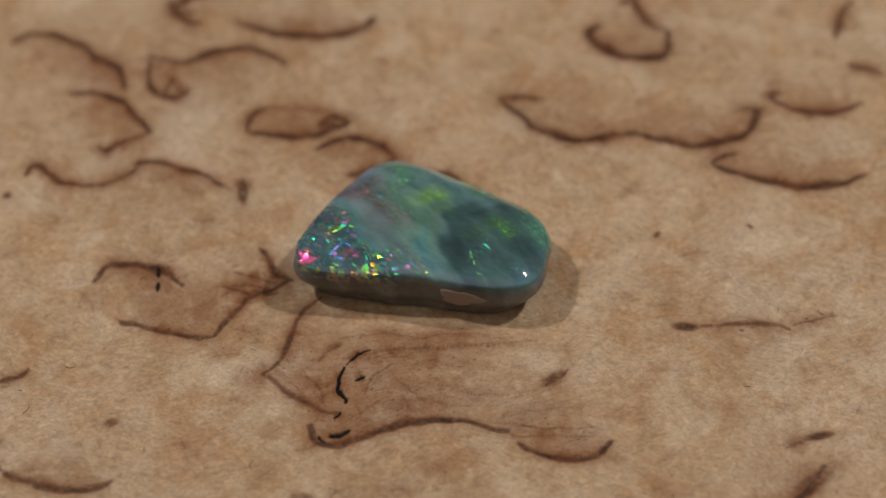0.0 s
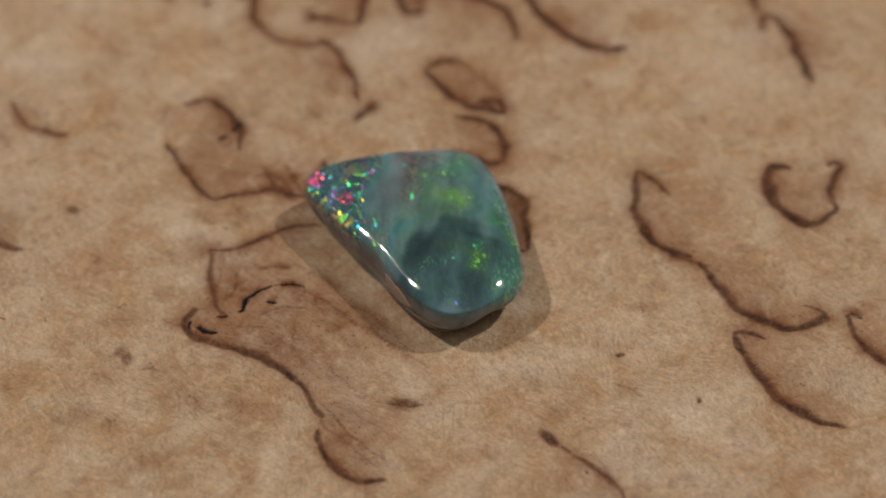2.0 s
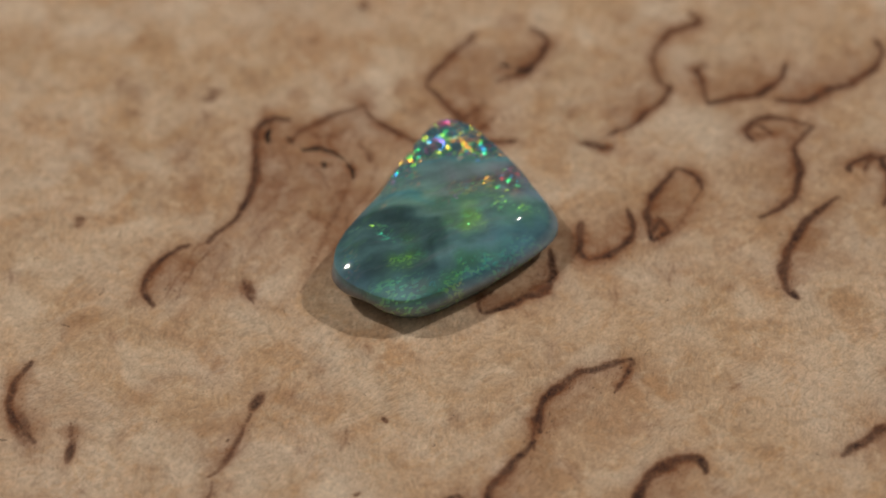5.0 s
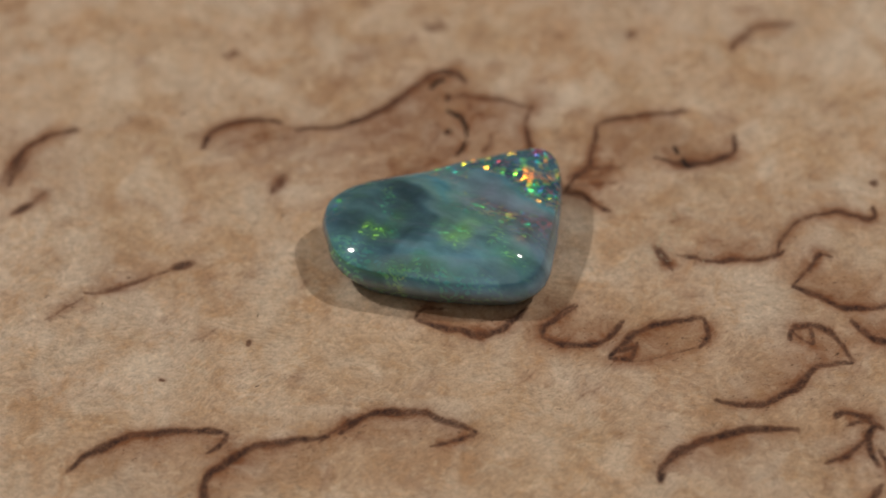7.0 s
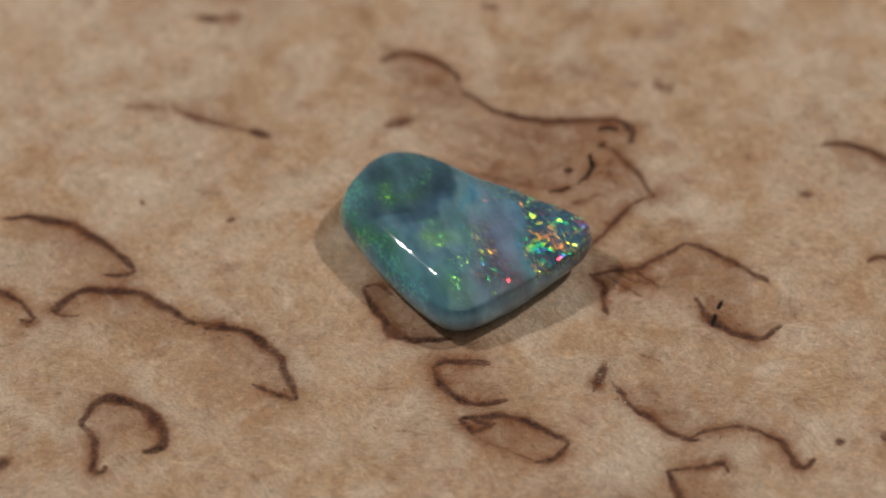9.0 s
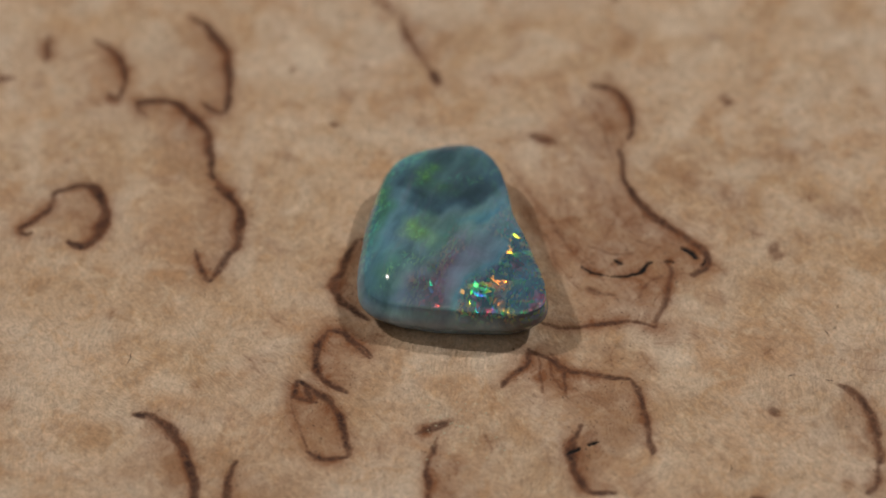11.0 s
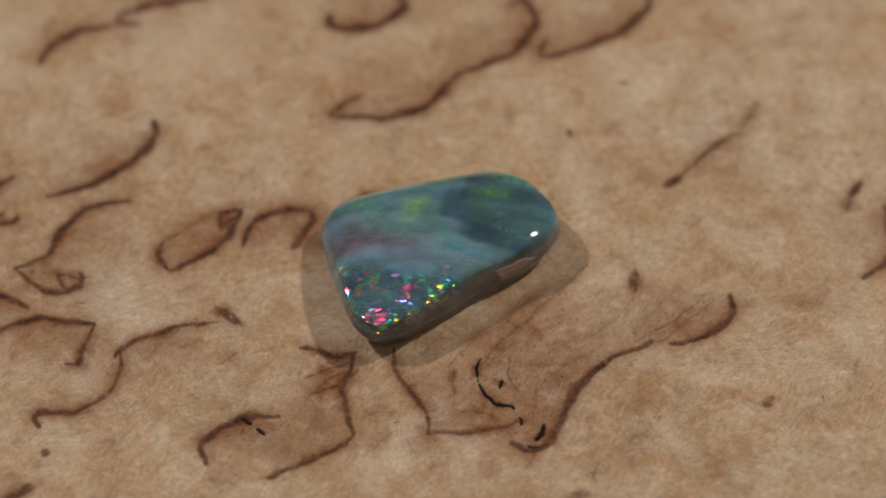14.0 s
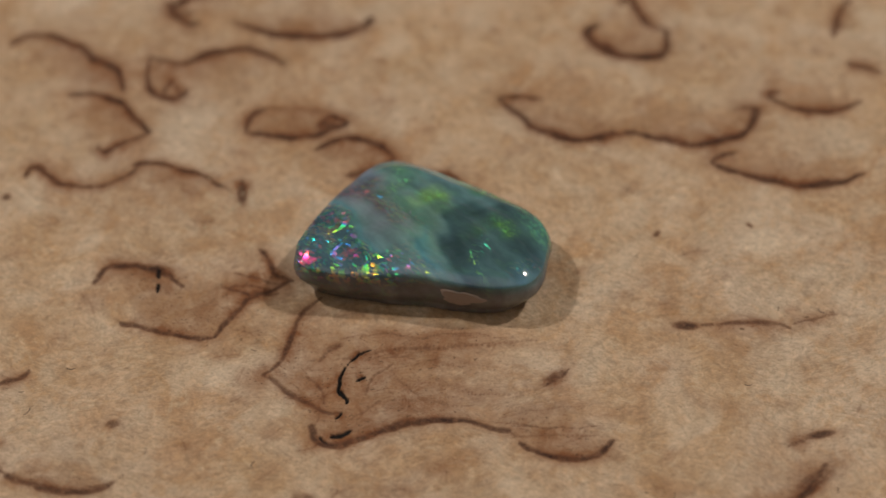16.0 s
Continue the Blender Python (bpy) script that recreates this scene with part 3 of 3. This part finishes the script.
def stone_skin(theta, s):
    """Points of the stone's skin in millimetres, at the turns theta, s from 0 (middle of the foot) to 1 (top)."""
    theta, s = np.broadcast_arrays(np.asarray(theta, float), np.asarray(s, float))
    g, e, f = round_table(GIRDLE, theta), round_table(RIM, theta), round_table(FOOT, theta)
    zg, zr = round_table(GIRDLE_HEIGHT, theta), round_table(RIM_HEIGHT, theta)
    g = g + 0.012 * np.sin(9 * theta + 1)
    zero = 0 * theta
    radius = np.stack([zero, f, 0.35 * f + 0.65, 1 + zero, 0.55 + 0.45 * e, e, 0.75 * e, 0.35 * e, zero])
    height = np.stack([zero, zero, 0.45 * zg, zg, zg + 0.62 * (zr - zg), zr, zr + 0.72 * (CROWN - zr), zr + 0.94 * (CROWN - zr), CROWN + zero])
    k = np.clip(s, 0, 1) * 8
    i = np.minimum(np.floor(k), 7).astype(int)

    def pick(table, j):
        return np.take_along_axis(table, np.clip(j, 0, 8)[None], 0)[0]

    q, z = (spline(pick(t, i - 1), pick(t, i), pick(t, i + 1), pick(t, i + 2), k - i) for t in (radius, height))
    z = np.maximum(z, 0.0)
    # a chipped hollow under the blunt end
    way = (np.degrees(theta) + 20 + 180) % 360 - 180
    q = q * (1 - 0.045 * np.exp(-(way / 9) ** 2) * np.clip((2.3 - z) / 1.2, 0, 1))
    x, y = STONE_X + q * g * np.cos(theta), q * g * np.sin(theta)
    top = np.clip((z - 2.2) / 0.8, 0, 1)
    z = z + top * (0.05 * np.sin(0.9 * x + 0.4) * np.cos(0.8 * y) - 0.10 * np.exp(-((x - 2.6) ** 2 + (y + 0.9) ** 2) / 3.0))
    # the glittering corner is ground a little flatter than the rest
    z = z - top * 0.10 * np.clip(-0.866 * (x + 3.0) - 0.5 * (y + 3.8), 0, 1.2)
    return np.stack([x, y, z], -1)


def over_tint(tint, weight, colour):
    return tint + (np.array(colour) - tint) * np.clip(weight, 0, 1)[:, None]


def opal_stone():
    turns, levels = 260, 180
    around = np.arange(turns) * 2 * math.pi / turns
    v = stone_skin(around[None, :], np.linspace(0.06, 0.99, levels)[:, None]).reshape(-1, 3)
    v = np.concatenate([v, stone_skin(0.0, 1.0)[None]])
    faces = [list(range(turns))[::-1]]
    for i in range(levels - 1):
        for k in range(turns):
            k2 = (k + 1) % turns
            faces.append((i * turns + k, i * turns + k2, (i + 1) * turns + k2, (i + 1) * turns + k))
    faces += [((levels - 1) * turns + k, (levels - 1) * turns + (k + 1) % turns, len(v) - 1) for k in range(turns)]
    ob = link_mesh("opal", (v * MM).tolist(), faces, OPAL)
    x, y, z = v.T
    # uneven borders between the colour zones
    wx = x + 0.35 * np.sin(1.7 * y + 0.6 * x) + 0.18 * np.sin(4.1 * x + 2.3 * y)
    wy = y + 0.35 * np.sin(1.5 * x - 0.7 * y) + 0.18 * np.sin(3.7 * y - 2.9 * x)

    def zone(cx, cy, rx, ry, turn=0.0, power=2):
        a = radians(turn)
        u, w = (wx - cx) * math.cos(a) + (wy - cy) * math.sin(a), -(wx - cx) * math.sin(a) + (wy - cy) * math.cos(a)
        return np.exp(-((u / rx) ** 2 + (w / ry) ** 2) ** (power / 2))

    def step(value, lo, hi):
        k = np.clip((value - lo) / (hi - lo), 0, 1)
        return k * k * (3 - 2 * k)

    t = np.tile((0.098, 0.182, 0.208), (len(v), 1)).astype(float)
    t = over_tint(t, 0.80 * zone(-4.0, 5.0, 3.2, 1.8, 20), (0.095, 0.155, 0.310))
    t = over_tint(t, 0.70 * zone(1.5, 4.2, 5.0, 1.5, -25), (0.045, 0.160, 0.215))
    t = over_tint(t, 0.92 * zone(-3.7, 1.6, 2.0, 3.8, 42), (0.150, 0.108, 0.155))
    for cx, cy, wide, colour in ((-5.2, 2.6, 0.28, (0.060, 0.050, 0.080)), (-4.4, 1.7, 0.22, (0.180, 0.095, 0.135)), (-3.7, 1.6, 0.25, (0.065, 0.060, 0.085)),
                                 (-3.0, 1.2, 0.30, (0.170, 0.118, 0.140)), (-2.4, 0.9, 0.22, (0.075, 0.080, 0.090))):
        t = over_tint(t, 0.75 * zone(cx, cy, wide, 2.9, 42), colour)
    t = over_tint(t, 0.80 * zone(-1.7, 0.4, 0.9, 3.4, 20), (0.090, 0.225, 0.135))
    t = over_tint(t, 0.70 * zone(-2.4, 4.3, 1.4, 0.9), (0.085, 0.240, 0.120))
    t = over_tint(t, 0.55 * zone(-1.6, -3.4, 1.4, 1.3), (0.105, 0.140, 0.125))
    t = over_tint(t, 0.65 * zone(3.2, 2.2, 2.6, 0.6, -34), (0.075, 0.240, 0.090))
    # the smoky eye of the stone, sharp towards the tip, with a curl at its north end
    border = -0.45 + 0.28 * np.clip(-wy - 1.2, 0, 4) + 0.35 * np.clip(wy + 0.8, 0, 3) ** 2
    eye = step(wx - border, -0.1, 0.7) * step(0.9 + 0.12 * wx - wy, -0.6, 0.9) * step(6.6 - wx, 0, 2.2)
    t = over_tint(t, 0.72 * eye, (0.058, 0.118, 0.132))
    t = over_tint(t, 0.80 * eye * np.exp(-((wx - border - 0.9) / 0.7) ** 2), (0.024, 0.042, 0.052))
    t = over_tint(t, 0.70 * zone(2.4, 0.5, 1.8, 0.5, -12), (0.026, 0.052, 0.056))
    t = over_tint(t, 0.60 * zone(0.9, 1.9, 1.2, 0.30, -40), (0.040, 0.090, 0.105))
    t = over_tint(t, 0.60 * zone(4.9, -2.6, 0.6, 1.6, 15), (0.030, 0.062, 0.066))
    t = over_tint(t, 0.80 * zone(-0.75, -2.6, 0.35, 1.5, 14), (0.035, 0.140, 0.200))
    t = over_tint(t, 0.75 * zone(6.3, 0.2, 0.9, 3.2, 10), (0.060, 0.215, 0.115))
    t = over_tint(t, 0.85 * zone(-0.3, 1.4, 0.95, 0.65, -25), (0.170, 0.350, 0.030))
    t = over_tint(t, 0.50 * zone(-0.6, 0.9, 0.9, 0.6, -25), (0.130, 0.270, 0.060))
    t = over_tint(t, 0.60 * zone(3.9, -0.8, 0.8, 0.5, 10), (0.110, 0.300, 0.030))
    t = over_tint(t, 0.35 * zone(2.0, -1.4, 0.7, 0.5, 10), (0.080, 0.230, 0.050))
    t = over_tint(t, 0.45 * zone(3.6, 2.0, 2.4, 0.4, -28), (0.060, 0.210, 0.090))
    corner = -0.866 * (wx * 0.6 + x * 0.4 + 3.0) - 0.5 * (wy * 0.6 + y * 0.4 + 3.8)
    t = over_tint(t, 0.62 * step(corner, 0.0, 0.6), (0.045, 0.090, 0.140))
    t = over_tint(t, 0.60 * np.exp(-((corner - 0.05) / 0.16) ** 2) * (z > 2.4), (0.060, 0.200, 0.260))
    wall = np.clip((round_table(RIM_HEIGHT, np.arctan2(y, x - STONE_X)) - 0.25 - z) / 0.5, 0, 1)
    south = step(-y, -1.0, 1.5)
    t = over_tint(t, 0.88 * wall * south, (0.175, 0.160, 0.165))
    t = over_tint(t, 0.55 * wall * south * np.exp(-((z - 1.0) / 0.5) ** 2), (0.105, 0.098, 0.100))
    t = over_tint(t, 0.75 * wall * (1 - south), (0.190, 0.225, 0.280))
    up = 1 - 0.9 * np.clip((2.7 - z) / 0.7, 0, 1)
    fire = np.clip(1.0 * step(corner, 0.0, 0.5) + 0.42 * zone(-3.2, -3.6, 2.4, 0.9, 0) + 0.30 * zone(-4.6, 2.8, 0.8, 2.2, 42)
                   + 0.30 * zone(-3.3, 1.2, 0.6, 2.4, 42) + 0.25 * zone(5.5, -4.0, 1.4, 0.5), 0, 1) * up
    green = np.clip(0.35 * zone(-0.3, 1.5, 1.0, 0.6, -30) + 0.35 * zone(3.9, -0.8, 0.8, 0.6) + 0.8 * zone(6.2, 0.3, 0.6, 2.2, 10)
                    + 0.95 * zone(2.6, 3.0, 3.8, 0.55, -42) + 0.4 * zone(2.3, -2.9, 0.35, 1.6) + 0.5 * zone(-2.6, 3.8, 0.5, 1.6, 10), 0, 1)
    ring = np.hypot(wx - 2.9, (wy + 2.0) * 0.95)
    rgba = np.concatenate([t, np.ones((len(v), 1))], 1).astype(np.float32)
    ob.data.attributes.new("tint", "FLOAT_COLOR", "POINT").data.foreach_set("color", rgba.reshape(-1))
    clear = (1 - 0.85 * np.exp(-(ring / 2.9) ** 4)) * (1 - 0.7 * fire) * (1 - 0.75 * wall * south)
    for name, values in (("fire", fire), ("green", green), ("clear", clear)):
        ob.data.attributes.new(name, "FLOAT", "POINT").data.foreach_set("value", values.astype(np.float32))
    # a scar of host rock on the steep flank
    rings, spokes = 7, 40
    pv, pf = [], []
    for i in range(rings + 1):
        for k in range(spokes):
            a = 2 * math.pi * k / spokes
            wob = (1 + 0.16 * math.sin(3 * a + 0.5) + 0.10 * math.sin(5 * a + 2) + 0.05 * math.sin(11 * a)) * i / rings
            th = radians(286) + radians(12.0) * wob * math.cos(a)
            p = stone_skin(th, 0.40 + 0.085 * wob * math.sin(a))
            out = np.array((math.cos(th), math.sin(th), 0.35))
            q = i / rings
            pv.append((p + out * (0.03 + 0.05 * math.exp(-((q - 0.85) / 0.10) ** 2) - 0.045 * q ** 12)) * MM)
    for i in range(rings):
        for k in range(spokes):
            k2 = (k + 1) % spokes
            pf.append((i * spokes + k, (i + 1) * spokes + k, (i + 1) * spokes + k2, i * spokes + k2))
    tagged(link_mesh("host_rock_scar", [tuple(p) for p in pv], pf, POTCH, ob), "pale pinkish host rock scar")
    return tagged(ob, "polished freeform opal, teal and grey with red and green fire", "gemstone")


STONE = opal_stone()


# lint and dust lying on the board
def lint():
    rng = random.Random(11)
    verts, faces = [], []
    for _ in range(90):
        x, y, a, bend, size = rng.uniform(-30, 30), rng.uniform(-30, 30), rng.uniform(0, 6.3), rng.uniform(-1.6, 1.6), rng.uniform(0.25, 0.8)
        if math.hypot(x, y) < 10:
            continue
        base = len(verts)
        for i in range(7):
            for side in (-1, 1):
                h = 0.013 * side
                verts.append(((x - h * math.sin(a)) * MM, (y + h * math.cos(a)) * MM, (0.045 + 0.012 * (side + 1)) * MM))
            x, y, a = x + size / 6 * math.cos(a), y + size / 6 * math.sin(a), a + bend / 6
        faces += [(base + 2 * i, base + 2 * i + 2, base + 2 * i + 3, base + 2 * i + 1) for i in range(6)]
    return tagged(link_mesh("lint", verts, faces, LINT), "fine dark lint fibres scattered on the board", "lint", kind="stuff")


def dust():
    rng = random.Random(4)
    verts, faces = [], []
    for _ in range(110):
        x, y, r = rng.gauss(-13.3, 1.6), rng.gauss(4.7, 1.2), rng.uniform(0.02, 0.07)
        base = len(verts)
        for k in range(6):
            a = k * 1.047
            q = r * rng.uniform(0.6, 1.3)
            verts.append(((x + q * math.cos(a)) * MM, (y + q * math.sin(a)) * MM, 0.02 * MM))
        verts.append((x * MM, y * MM, (0.04 + 0.4 * r) * MM))
        faces += [(base + k, base + (k + 1) % 6, base + 6) for k in range(6)]
    return tagged(link_mesh("dust", verts, faces, DUST), "pale greenish dust grains caught in the wood", "dust", kind="stuff")


LINT = plain("dark_lint", (0.05, 0.04, 0.035), 0.9)
DUST = plain("pale_dust", (0.48, 0.45, 0.32), 0.9)
SMALL = [lint(), dust()]


def turn_at(t):
    """Degrees by which the turntable has turned after t seconds."""
    w = 2 * math.pi / 16
    return math.degrees(-0.392373 * t + 0.005274 * math.sin(w * t) - 0.009010 * (math.cos(w * t) - 1))


def motions():
    rows = [(i * 0.5, pose(0, 0, 0, 0, 0, turn_at(i * 0.5))) for i in range(33)]
    for thing in TURNING:
        walk(thing, rows)


TURNING = [BOARD, STONE, *SMALL]
motions()
